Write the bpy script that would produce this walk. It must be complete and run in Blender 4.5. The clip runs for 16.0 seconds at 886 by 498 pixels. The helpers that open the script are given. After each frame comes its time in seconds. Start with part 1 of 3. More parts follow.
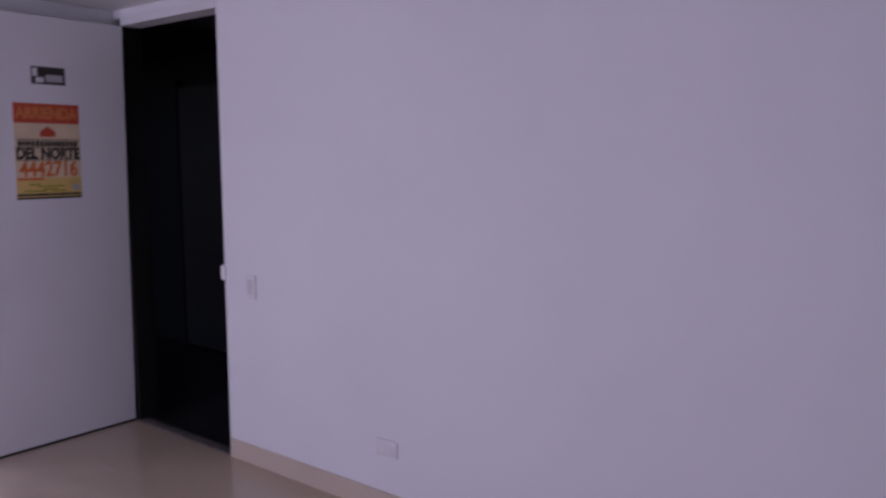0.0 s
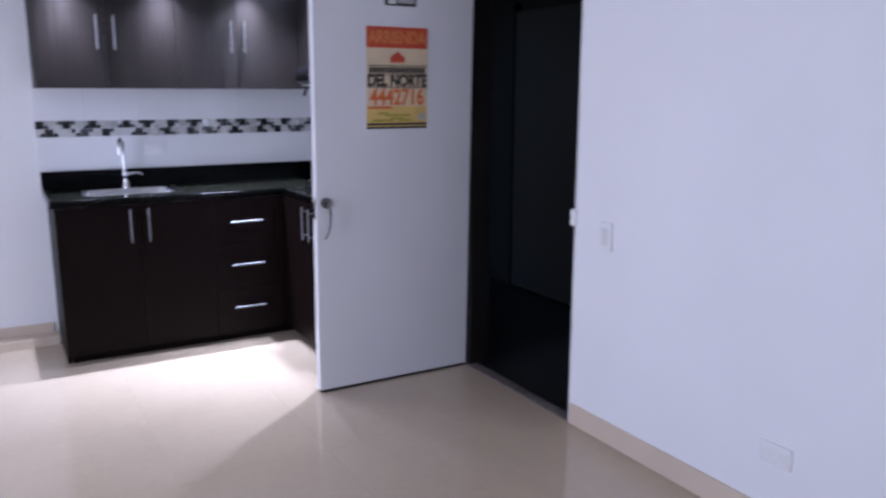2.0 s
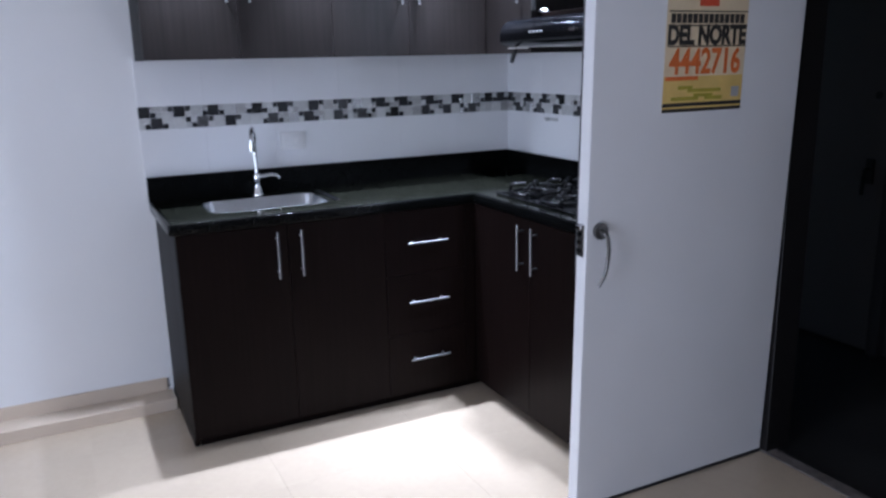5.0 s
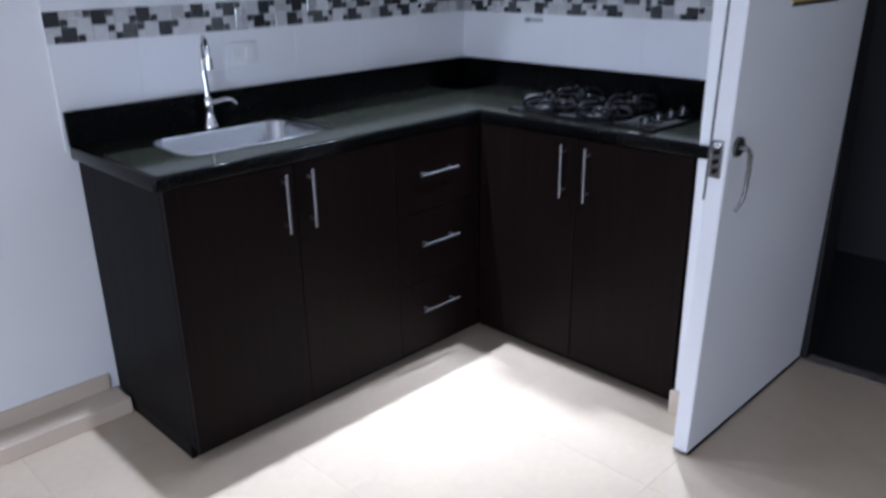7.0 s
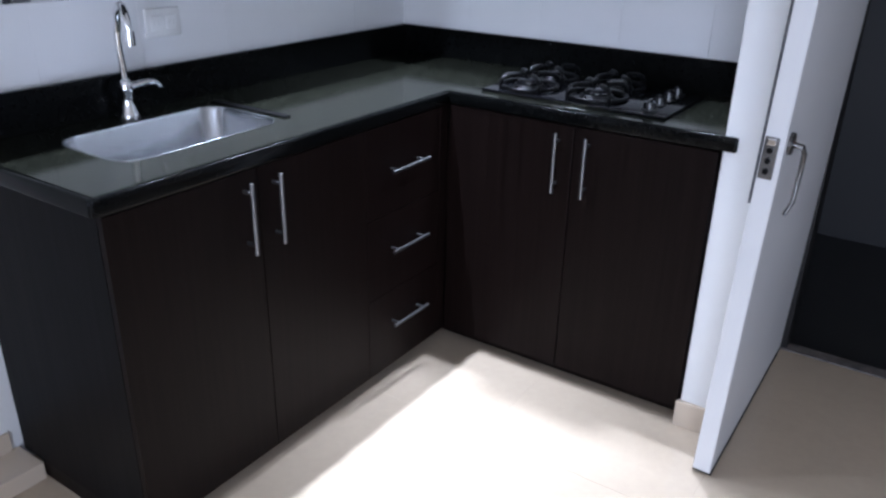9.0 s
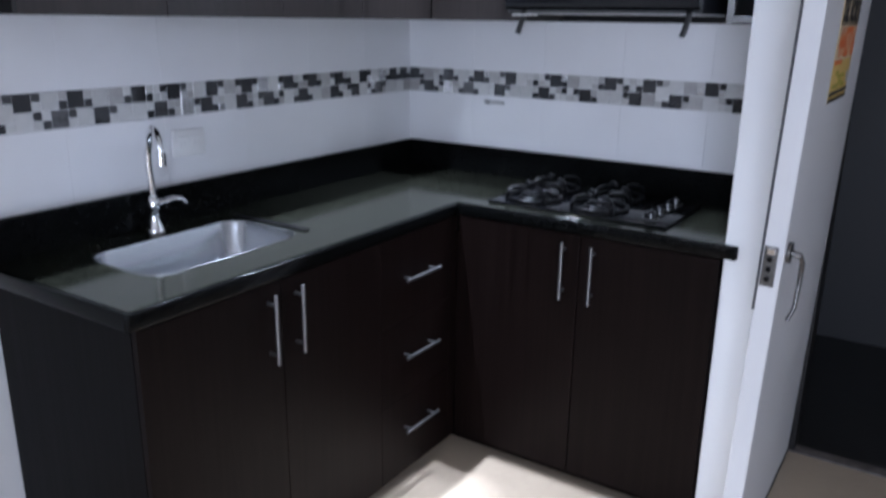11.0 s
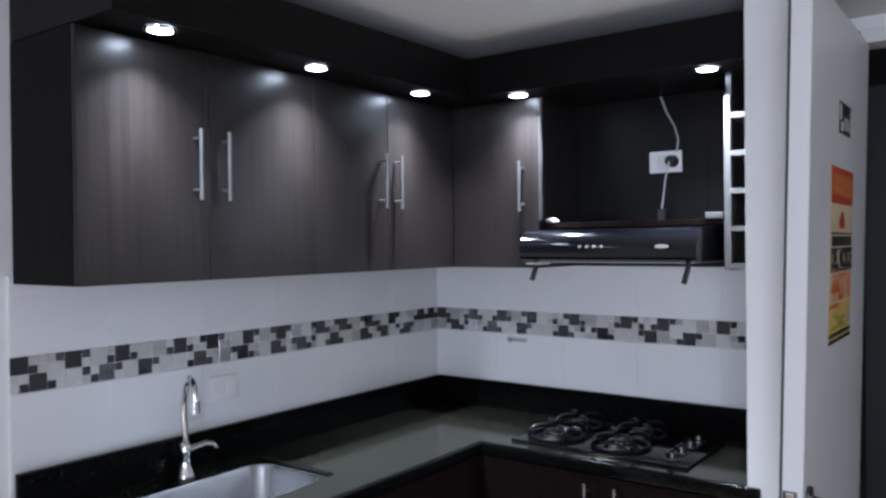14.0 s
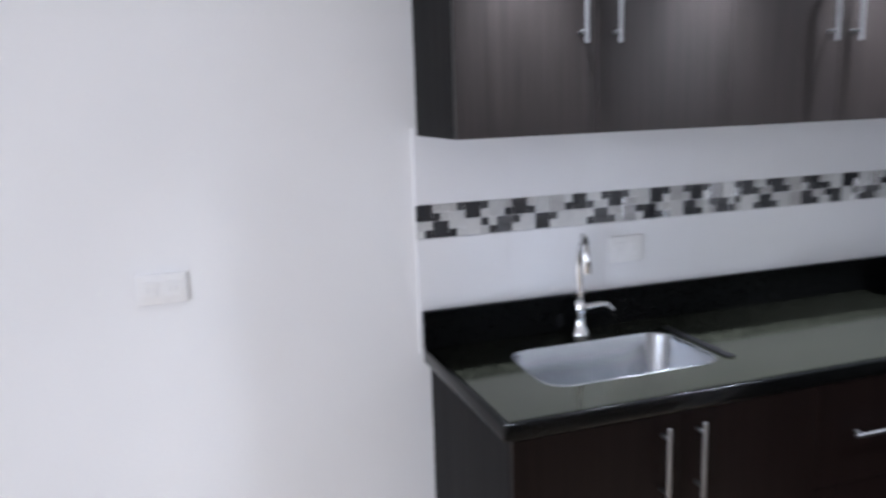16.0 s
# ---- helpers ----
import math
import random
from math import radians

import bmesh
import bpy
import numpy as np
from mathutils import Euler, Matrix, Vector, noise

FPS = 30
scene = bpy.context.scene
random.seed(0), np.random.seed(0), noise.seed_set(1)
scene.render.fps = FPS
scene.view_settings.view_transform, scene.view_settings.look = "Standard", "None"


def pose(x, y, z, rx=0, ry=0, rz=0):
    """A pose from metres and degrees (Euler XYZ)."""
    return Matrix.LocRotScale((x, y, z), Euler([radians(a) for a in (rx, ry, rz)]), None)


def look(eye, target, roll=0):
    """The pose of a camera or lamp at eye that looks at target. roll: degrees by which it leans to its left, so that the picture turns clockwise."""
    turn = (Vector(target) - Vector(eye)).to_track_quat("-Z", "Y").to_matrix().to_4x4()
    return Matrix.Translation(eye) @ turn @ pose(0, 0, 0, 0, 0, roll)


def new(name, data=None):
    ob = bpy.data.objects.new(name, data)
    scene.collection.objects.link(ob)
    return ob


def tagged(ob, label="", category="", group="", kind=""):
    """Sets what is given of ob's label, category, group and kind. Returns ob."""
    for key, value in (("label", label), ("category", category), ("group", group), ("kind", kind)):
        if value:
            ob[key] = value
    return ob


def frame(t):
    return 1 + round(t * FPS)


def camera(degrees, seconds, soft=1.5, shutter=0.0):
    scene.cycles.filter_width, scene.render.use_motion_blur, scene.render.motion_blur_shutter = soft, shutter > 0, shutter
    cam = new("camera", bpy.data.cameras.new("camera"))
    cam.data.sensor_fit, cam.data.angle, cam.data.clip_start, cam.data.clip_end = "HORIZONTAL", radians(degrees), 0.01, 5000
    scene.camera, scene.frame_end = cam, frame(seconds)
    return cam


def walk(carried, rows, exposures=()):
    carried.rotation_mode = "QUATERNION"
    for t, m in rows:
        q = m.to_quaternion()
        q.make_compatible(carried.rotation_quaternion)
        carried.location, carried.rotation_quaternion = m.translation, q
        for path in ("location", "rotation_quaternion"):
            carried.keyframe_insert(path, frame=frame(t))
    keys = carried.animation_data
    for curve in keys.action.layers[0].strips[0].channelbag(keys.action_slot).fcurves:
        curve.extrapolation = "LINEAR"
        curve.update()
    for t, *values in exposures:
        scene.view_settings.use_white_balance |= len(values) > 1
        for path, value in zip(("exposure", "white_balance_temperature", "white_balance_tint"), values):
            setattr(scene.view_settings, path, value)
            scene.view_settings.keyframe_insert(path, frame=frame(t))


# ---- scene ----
cam = camera(59.3, 16.0, soft=2.5, shutter=0.5)
PATH = [
    (0, (-2.157, -5.606, 1.492), (-0.595, -4.38, 1.256), -0.1),
    (0.5, (-2.087, -5.505, 1.476), (-0.642, -4.15, 1.203), 0.5),
    (1, (-2.077, -5.339, 1.477), (-0.752, -3.867, 1.201), -0.7),
    (1.5, (-2.105, -5.2, 1.463), (-0.948, -3.615, 1.075), -0.4),
    (2, (-1.991, -5.009, 1.454), (-1.009, -3.311, 1.06), 0.1),
    (2.5, (-1.912, -4.811, 1.463), (-1.122, -3.028, 1.02), 1.0),
    (3, (-1.933, -4.55, 1.462), (-1.193, -2.746, 1.016), -0.8),
    (3.5, (-1.947, -4.3, 1.452), (-1.219, -2.503, 0.961), -0.4),
    (4, (-1.898, -3.998, 1.446), (-1.25, -2.17, 0.957), 0.1),
    (6.5, (-2.558, -2.702, 1.471), (-1.25, -1.297, 0.912), -2.7),
    (7, (-2.596, -2.463, 1.418), (-1.277, -1.132, 0.717), -1.0),
    (7.5, (-2.528, -2.202, 1.395), (-1.199, -0.966, 0.555), -1.3),
    (8, (-2.516, -2.007, 1.412), (-1.06, -0.941, 0.55), -0.2),
    (10.5, (-2.613, -1.873, 1.448), (-1.045, -0.858, 0.733), 1.0),
    (11, (-2.627, -1.885, 1.475), (-1.021, -0.837, 0.91), 0.8),
    (11.5, (-2.638, -1.915, 1.503), (-1.002, -0.841, 1.089), 0.7),
    (12, (-2.654, -1.895, 1.526), (-0.987, -0.833, 1.223), 0.9),
    (12.5, (-2.672, -1.924, 1.539), (-0.995, -0.847, 1.363), 0.8),
    (13, (-2.69, -1.954, 1.555), (-1.016, -0.861, 1.503), 1.1),
    (13.5, (-2.695, -1.98, 1.566), (-1.044, -0.851, 1.561), 0.3),
    (14, (-2.67, -2.003, 1.565), (-1.061, -0.816, 1.549), -0.6),
    (14.5, (-2.631, -2.054, 1.56), (-1.146, -0.715, 1.507), -1.7),
    (15, (-2.555, -2.105, 1.516), (-1.325, -0.539, 1.322), -1.1),
    (15.5, (-2.475, -2.043, 1.52), (-1.47, -0.337, 1.236), -1.2),
    (16, (-2.345, -1.959, 1.564), (-1.722, -0.096, 1.187), -1.9),
]

# ---- light ----
EXPOSURES = [(0.0, -1.08, 5850, 47), (0.6, -0.92, 5800, 36), (1.2, -0.64, 5650, 31), (2.0, -0.24, 5500, 26), (3.0, -0.12, 5500, 21),
             (4.2, -0.38, 5500, 18), (6.5, -0.53, 5450, 15), (8.0, -0.36, 5500, 15), (10.5, -0.43, 5600, 15), (12.5, -0.5, 5680, 15),
             (14.5, -0.53, 5900, 14), (15.4, -0.4, 5900, 12), (16.0, -0.06, 6100, 15)]
walk(cam, [(t, look(eye, target, roll)) for t, eye, target, roll in PATH], EXPOSURES)

world = bpy.data.worlds.new("world")
scene.world = world
world.use_nodes = True
wn = world.node_tree.nodes
sky = wn.new("ShaderNodeTexSky")
sky.sky_type = "NISHITA"
sky.sun_disc = False
sky.sun_elevation, sky.sun_rotation = radians(40), radians(80)
wn["Background"].inputs["Strength"].default_value = 0.1
world.node_tree.links.new(sky.outputs["Color"], wn["Background"].inputs["Color"])
sun_data = bpy.data.lights.new("sun", "SUN")
sun_data.energy, sun_data.angle, sun_data.color = 1.0, radians(10), (1.0, 0.95, 0.88)
sun = new("sun", sun_data)
sun.matrix_world = look((20, 3, 17), (0, 0, 0))

WIN_X, WIN_Y0, WIN_Y1, WIN_Z0, WIN_Z1 = -5.5, -4.1, -2.1, 0.08, 2.10
sky_lamp_data = bpy.data.lights.new("window_daylight", "AREA")
sky_lamp_data.shape = "RECTANGLE"
sky_lamp_data.size, sky_lamp_data.size_y = WIN_Y1 - WIN_Y0 - 0.1, WIN_Z1 - WIN_Z0 - 0.1
sky_lamp_data.energy, sky_lamp_data.color = 137.0, (0.84, 0.9, 1.0)
sky_lamp = new("window_daylight", sky_lamp_data)
sky_lamp.matrix_world = look((WIN_X + 0.08, (WIN_Y0 + WIN_Y1) / 2, (WIN_Z0 + WIN_Z1) / 2), (0, (WIN_Y0 + WIN_Y1) / 2, 0.5))

SPOT_Z = 2.07
SPOTS = [(-1.594, -0.396), (-1.092, -0.396), (-0.607, -0.394), (-0.363, -0.628), (-0.362, -1.273)]
for sx, sy in SPOTS:
    for watts, spread in ((84.0, 114), (105.0, 66)):      # wide spill and bright core of each lens
        ld = bpy.data.lights.new("downlight_beam", "SPOT")
        ld.energy, ld.color, ld.shadow_soft_size = watts, (0.87, 0.93, 1.0), 0.018
        ld.spot_size, ld.spot_blend = radians(spread), 1.0
        lo = new("downlight_beam", ld)
        lo.matrix_world = pose(sx, sy, SPOT_Z - 0.012)


# ---- materials ----
def mat(name, color, rough=0.5, metal=0.0, vary=0.1, scale=6.0, bump=0.0, bscale=80.0, coat=0.0, spec=0.5, stretch=(1, 1, 1), fine=0.0):
    m = bpy.data.materials.new(name)
    m.use_nodes = True
    n, l = m.node_tree.nodes, m.node_tree.links
    b = n["Principled BSDF"]
    b.inputs["Roughness"].default_value, b.inputs["Metallic"].default_value = rough, metal
    b.inputs["Coat Weight"].default_value = coat
    b.inputs["Coat Roughness"].default_value = 0.05
    b.inputs["Specular IOR Level"].default_value = spec
    tc = n.new("ShaderNodeTexCoord")
    mp = n.new("ShaderNodeMapping")
    mp.inputs["Scale"].default_value = stretch
    l.new(tc.outputs["Object"], mp.inputs["Vector"])
    t1 = n.new("ShaderNodeTexNoise")
    t1.inputs["Scale"].default_value, t1.inputs["Detail"].default_value = scale, 4.0
    l.new(mp.outputs["Vector"], t1.inputs["Vector"])
    r1 = n.new("ShaderNodeValToRGB")
    r1.color_ramp.elements[0].position, r1.color_ramp.elements[1].position = 0.3, 0.7
    r1.color_ramp.elements[0].color = (*[c * (1 - vary) for c in color], 1)
    r1.color_ramp.elements[1].color = (*[min(1, c * (1 + vary)) for c in color], 1)
    l.new(t1.outputs["Fac"], r1.inputs["Fac"])
    last = r1.outputs["Color"]
    if fine:
        t2 = n.new("ShaderNodeTexNoise")
        t2.inputs["Scale"].default_value, t2.inputs["Detail"].default_value = bscale, 3.0
        l.new(mp.outputs["Vector"], t2.inputs["Vector"])
        mx = n.new("ShaderNodeMix")
        mx.data_type, mx.blend_type = "RGBA", "OVERLAY"
        mx.inputs[0].default_value = fine
        l.new(last, mx.inputs[6])
        l.new(t2.outputs["Fac"], mx.inputs[7])
        last = mx.outputs[2]
    l.new(last, b.inputs["Base Color"])
    rr = n.new("ShaderNodeMapRange")
    rr.inputs["To Min"].default_value, rr.inputs["To Max"].default_value = rough * 0.85, min(1, rough * 1.15)
    l.new(t1.outputs["Fac"], rr.inputs["Value"])
    l.new(rr.outputs["Result"], b.inputs["Roughness"])
    if bump:
        t3 = n.new("ShaderNodeTexNoise")
        t3.inputs["Scale"].default_value = bscale
        l.new(mp.outputs["Vector"], t3.inputs["Vector"])
        bp = n.new("ShaderNodeBump")
        bp.inputs["Strength"].default_value, bp.inputs["Distance"].default_value = bump, 0.002
        l.new(t3.outputs["Fac"], bp.inputs["Height"])
        l.new(bp.outputs["Normal"], b.inputs["Normal"])
    return m


def random_tint(m, amount):
    """Vary the value of whole pieces by their random number."""
    n, l = m.node_tree.nodes, m.node_tree.links
    b = n["Principled BSDF"]
    src = b.inputs["Base Color"].links[0].from_socket
    oi = n.new("ShaderNodeObjectInfo")
    mr = n.new("ShaderNodeMapRange")
    mr.inputs["To Min"].default_value, mr.inputs["To Max"].default_value = 1 - amount, 1 + amount
    l.new(oi.outputs["Random"], mr.inputs["Value"])
    hs = n.new("ShaderNodeHueSaturation")
    l.new(mr.outputs["Result"], hs.inputs["Value"])
    l.new(src, hs.inputs["Color"])
    l.new(hs.outputs["Color"], b.inputs["Base Color"])
    return m


def glow(name, color, strength):
    m = bpy.data.materials.new(name)
    m.use_nodes = True
    b = m.node_tree.nodes["Principled BSDF"]
    b.inputs["Emission Color"].default_value = (*color, 1)
    b.inputs["Emission Strength"].default_value = strength
    return m


def wood(name, dark, light, along, rough=0.3, spec=0.25):
    """Laminate with fine streaks that run along one axis."""
    st = {"z": (20, 20, 0.5), "x": (0.5, 20, 20), "y": (20, 0.5, 20)}[along]
    m = mat(name, light, rough, vary=0.2, scale=2.2, stretch=st, spec=spec)
    n, l = m.node_tree.nodes, m.node_tree.links
    b = n["Principled BSDF"]
    mp = [x for x in n if x.type == "MAPPING"][0]
    t = n.new("ShaderNodeTexNoise")
    t.inputs["Scale"].default_value, t.inputs["Detail"].default_value, t.inputs["Roughness"].default_value = 4.0, 8.0, 0.7
    l.new(mp.outputs["Vector"], t.inputs["Vector"])
    r = n.new("ShaderNodeValToRGB")
    r.color_ramp.elements[0].position, r.color_ramp.elements[1].position = 0.36, 0.66
    r.color_ramp.elements[0].color, r.color_ramp.elements[1].color = (*dark, 1), (*light, 1)
    l.new(t.outputs["Fac"], r.inputs["Fac"])
    l.new(r.outputs["Color"], b.inputs["Base Color"])
    bp = n.new("ShaderNodeBump")
    bp.inputs["Strength"].default_value, bp.inputs["Distance"].default_value = 0.12, 0.001
    l.new(t.outputs["Fac"], bp.inputs["Height"])
    l.new(bp.outputs["Normal"], b.inputs["Normal"])
    return m


M_WALL = mat("wall_paint", (0.79, 0.79, 0.79), 0.6, vary=0.02, scale=1.6, bump=0.25, bscale=140)
M_CEIL = mat("ceiling_paint", (0.78, 0.78, 0.77), 0.85, vary=0.02, scale=2.0, bump=0.2, bscale=90)
M_TILE = mat("white_wall_tile", (0.78, 0.78, 0.79), 0.16, vary=0.02, scale=3.0)
M_GROUT = mat("grout", (0.77, 0.77, 0.77), 0.8, vary=0.05, scale=20)
M_FLOOR = random_tint(mat("cream_porcelain", (0.51, 0.415, 0.31), 0.055, vary=0.04, scale=2.2, fine=0.05, bscale=45), 0.008)
M_FGROUT = mat("floor_grout", (0.50, 0.405, 0.30), 0.7, vary=0.06, scale=20)
M_BASE = mat("cream_skirting_tile", (0.60, 0.50, 0.39), 0.18, vary=0.05, scale=4)
M_DOOR = mat("white_door_paint", (0.76, 0.76, 0.77), 0.42, vary=0.025, scale=2.5, bump=0.15, bscale=60)
M_FRAME = mat("white_frame_paint", (0.74, 0.74, 0.73), 0.45, vary=0.04, scale=5)
M_WOOD = wood("dark_wood_laminate", (0.0082, 0.0066, 0.0062), (0.0160, 0.0130, 0.0120), "z", 0.31, 0.26)
M_BWOOD = wood("wenge_laminate", (0.0042, 0.0024, 0.0021), (0.0085, 0.005, 0.0044), "z", 0.4, 0.07)
M_SIDE = wood("dark_side_laminate", (0.0042, 0.0038, 0.004), (0.008, 0.0074, 0.0078), "z", 0.42, 0.04)
M_NICHE = wood("dark_recess_laminate", (0.006, 0.0055, 0.006), (0.011, 0.0102, 0.0108), "z", 0.3, 0.2)
M_CORN = wood("dark_cornice_laminate", (0.004, 0.0033, 0.0035), (0.008, 0.0066, 0.0066), "x", 0.42, 0.1)
M_EDGE = mat("grey_edge_band", (0.07, 0.069, 0.068), 0.38, vary=0.08, scale=12)
M_GRAN = mat("dark_green_granite", (0.0088, 0.0093, 0.0068), 0.1, spec=0.27, vary=0.45, scale=38, fine=0.8, bscale=170, bump=0.02)
M_GRAN.node_tree.nodes["Principled BSDF"].inputs["Specular Tint"].default_value = (1.0, 1.0, 0.5, 1)
# Same stone as the slab; upright faces coloured darker for the light they miss.
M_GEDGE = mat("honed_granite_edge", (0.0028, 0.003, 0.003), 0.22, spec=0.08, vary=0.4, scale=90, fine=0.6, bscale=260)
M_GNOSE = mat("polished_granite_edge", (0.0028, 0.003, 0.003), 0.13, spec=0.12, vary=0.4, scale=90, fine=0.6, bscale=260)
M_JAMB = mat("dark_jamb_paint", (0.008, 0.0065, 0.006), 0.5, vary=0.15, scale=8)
M_STEEL = mat("brushed_steel", (0.50, 0.52, 0.55), 0.2, metal=1.0, vary=0.06, scale=8, bump=0.08, bscale=160, stretch=(1, 12, 1))
M_BAR = mat("satin_steel_bar", (0.27, 0.27, 0.275), 0.38, metal=1.0, vary=0.05, scale=20)
M_CHROME = mat("chrome", (0.85, 0.85, 0.86), 0.06, metal=1.0, vary=0.02, scale=10)
M_BLACK = mat("black_gloss", (0.005, 0.005, 0.006), 0.08, vary=0.1, scale=6)
M_HOOD = mat("hood_black_enamel", (0.004, 0.0042, 0.0055), 0.12, spec=0.4, vary=0.1, scale=6)
M_HOB = mat("cooktop_black_glass", (0.004, 0.004, 0.005), 0.12, spec=0.22, vary=0.1, scale=6)
M_IRON = mat("black_cast_iron", (0.0035, 0.0035, 0.004), 0.3, spec=0.2, vary=0.25, scale=30, bump=0.15, bscale=200)
M_RUBBER = mat("black_rubber", (0.012, 0.012, 0.012), 0.6, vary=0.2, scale=20)
M_GAP = mat("grey_rubber_seal", (0.07, 0.07, 0.075), 0.7, vary=0.15, scale=20)
M_PLASTIC = mat("white_plastic", (0.78, 0.775, 0.765), 0.35, vary=0.02, scale=15)
M_ROCK = mat("greyed_plastic", (0.67, 0.665, 0.655), 0.4, vary=0.03, scale=15)
M_GREYP = mat("grey_plastic", (0.42, 0.42, 0.42), 0.45, vary=0.05, scale=15)
M_NICKEL = mat("worn_nickel", (0.17, 0.165, 0.16), 0.34, metal=1.0, vary=0.15, scale=20)
M_SILL = mat("dark_stone_sill", (0.15, 0.13, 0.12), 0.4, vary=0.4, scale=25)
# Corridor surfaces carry the missing light as very dark base colours.
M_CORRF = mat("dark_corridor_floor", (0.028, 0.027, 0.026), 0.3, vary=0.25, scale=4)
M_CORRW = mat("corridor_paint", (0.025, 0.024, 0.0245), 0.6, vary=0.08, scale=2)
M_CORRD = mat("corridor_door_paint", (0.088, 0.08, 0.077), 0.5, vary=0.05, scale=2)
M_RED = mat("poster_red", (0.55, 0.07, 0.025), 0.5, vary=0.06, scale=30)
M_YEL = mat("poster_yellow", (0.70, 0.49, 0.15), 0.5, vary=0.08, scale=14)
M_CREAM = mat("poster_cream", (0.72, 0.58, 0.38), 0.5, vary=0.06, scale=14)
M_ORANGE = mat("poster_orange", (0.66, 0.15, 0.03), 0.5, vary=0.08, scale=20)
M_AMBER = mat("poster_amber", (0.64, 0.20, 0.05), 0.5, vary=0.08, scale=20)
M_INK = mat("poster_ink", (0.03, 0.026, 0.022), 0.5, vary=0.1, scale=30)
M_PAPER = mat("poster_paper", (0.7, 0.7, 0.7), 0.5, vary=0.03, scale=20)
M_GREEN = mat("poster_olive", (0.4, 0.34, 0.04), 0.5, vary=0.08, scale=20)
M_LED = glow("led_diffuser", (0.80, 0.90, 1.0), 150.0)
M_MOS_K = random_tint(mat("mosaic_black_glass", (0.02, 0.02, 0.022), 0.08, vary=0.15, scale=30), 0.4)
M_MOS_D = random_tint(mat("mosaic_smoke_glass", (0.07, 0.07, 0.072), 0.1, vary=0.4, scale=70), 0.3)
M_MOS_G = random_tint(mat("mosaic_grey_stone", (0.40, 0.39, 0.38), 0.25, vary=0.12, scale=60), 0.2)
M_MOS_W = random_tint(mat("mosaic_pale_glass", (0.53, 0.53, 0.52), 0.12, vary=0.08, scale=40), 0.12)
M_MOS_S = random_tint(mat("mosaic_silver", (0.62, 0.62, 0.62), 0.2, metal=0.9, vary=0.1, scale=50, bump=0.3, bscale=300), 0.2)
M_GLASS = bpy.data.materials.new("window_glass")
M_GLASS.use_nodes = True
M_GLASS.node_tree.nodes["Principled BSDF"].inputs["Transmission Weight"].default_value = 1.0
M_GLASS.node_tree.nodes["Principled BSDF"].inputs["Roughness"].default_value = 0.02


# ---- mesh helpers ----
def box(lo, hi, bevel=0.0, bm=None, seg=2):
    one = bmesh.new()
    bmesh.ops.create_cube(one, size=1.0)
    for v in one.verts:
        v.co = Vector([(lo[i] + hi[i]) / 2 + v.co[i] * (hi[i] - lo[i]) for i in range(3)])
    if bevel:
        bmesh.ops.bevel(one, geom=one.edges[:], offset=bevel, segments=seg, affect="EDGES", profile=0.5)
    if bm is None:
        return one
    me = bpy.data.meshes.new("tmp")
    one.to_mesh(me)
    bm.from_mesh(me)
    bpy.data.meshes.remove(me)
    one.free()
    return bm


def rod(a, b, r, seg=14, bm=None, r2=None):
    bm = bm or bmesh.new()
    a, b = Vector(a), Vector(b)
    d = b - a
    res = bmesh.ops.create_cone(bm, cap_ends=True, segments=seg, radius1=r, radius2=r if r2 is None else r2, depth=d.length)
    m = Matrix.Translation((a + b) / 2) @ d.to_track_quat("Z", "Y").to_matrix().to_4x4()
    bmesh.ops.transform(bm, matrix=m, verts=res["verts"])
    return bm


def tube(points, r, seg=12, bm=None, r_end=None):
    """A round tube along a line of points."""
    bm = bm or bmesh.new()
    pts = [Vector(p) for p in points]
    rings = []
    up = Vector((0.31, 0.17, 0.93)).normalized()
    for i, p in enumerate(pts):
        d = (pts[min(i + 1, len(pts) - 1)] - pts[max(i - 1, 0)]).normalized()
        u = d.cross(up).normalized()
        w = d.cross(u)
        rr = r if r_end is None else r + (r_end - r) * i / (len(pts) - 1)
        rings.append([bm.verts.new(p + rr * (math.cos(a) * u + math.sin(a) * w)) for a in [2 * math.pi * k / seg for k in range(seg)]])
    for q0, q1 in zip(rings, rings[1:]):
        for k in range(seg):
            bm.faces.new((q0[k], q0[(k + 1) % seg], q1[(k + 1) % seg], q1[k]))
    bm.faces.new(rings[0][::-1])
    bm.faces.new(rings[-1])
    bmesh.ops.recalc_face_normals(bm, faces=bm.faces[:])
    return bm


def rings_mesh(rings, close_last=True):
    """Skin a run of closed rings, each a list of points of one length."""
    bm = bmesh.new()
    vs = [[bm.verts.new(p) for p in ring] for ring in rings]
    k = len(vs[0])
    for q0, q1 in zip(vs, vs[1:]):
        for i in range(k):
            bm.faces.new((q0[i], q0[(i + 1) % k], q1[(i + 1) % k], q1[i]))
    if close_last:
        bm.faces.new(vs[-1])
    bmesh.ops.recalc_face_normals(bm, faces=bm.faces[:])
    return bm


def rounded(x0, x1, y0, y1, r, z, n=6):
    out = []
    for cx, cy, a0 in ((x1 - r, y1 - r, 0), (x0 + r, y1 - r, 90), (x0 + r, y0 + r, 180), (x1 - r, y0 + r, 270)):
        for k in range(n + 1):
            a = radians(a0 + 90 * k / n)
            out.append((cx + r * math.cos(a), cy + r * math.sin(a), z))
    return out


def part(name, bm, material, parent, label="", smooth=False):
    me = bpy.data.meshes.new(name)
    bm.to_mesh(me)
    bm.free()
    me.materials.append(material)
    if smooth:
        me.shade_smooth()
        me.set_sharp_from_angle(angle=radians(40))
    ob = new(name, me)
    if parent:
        ob.parent = parent
    if label:
        ob["label"] = label
    return ob


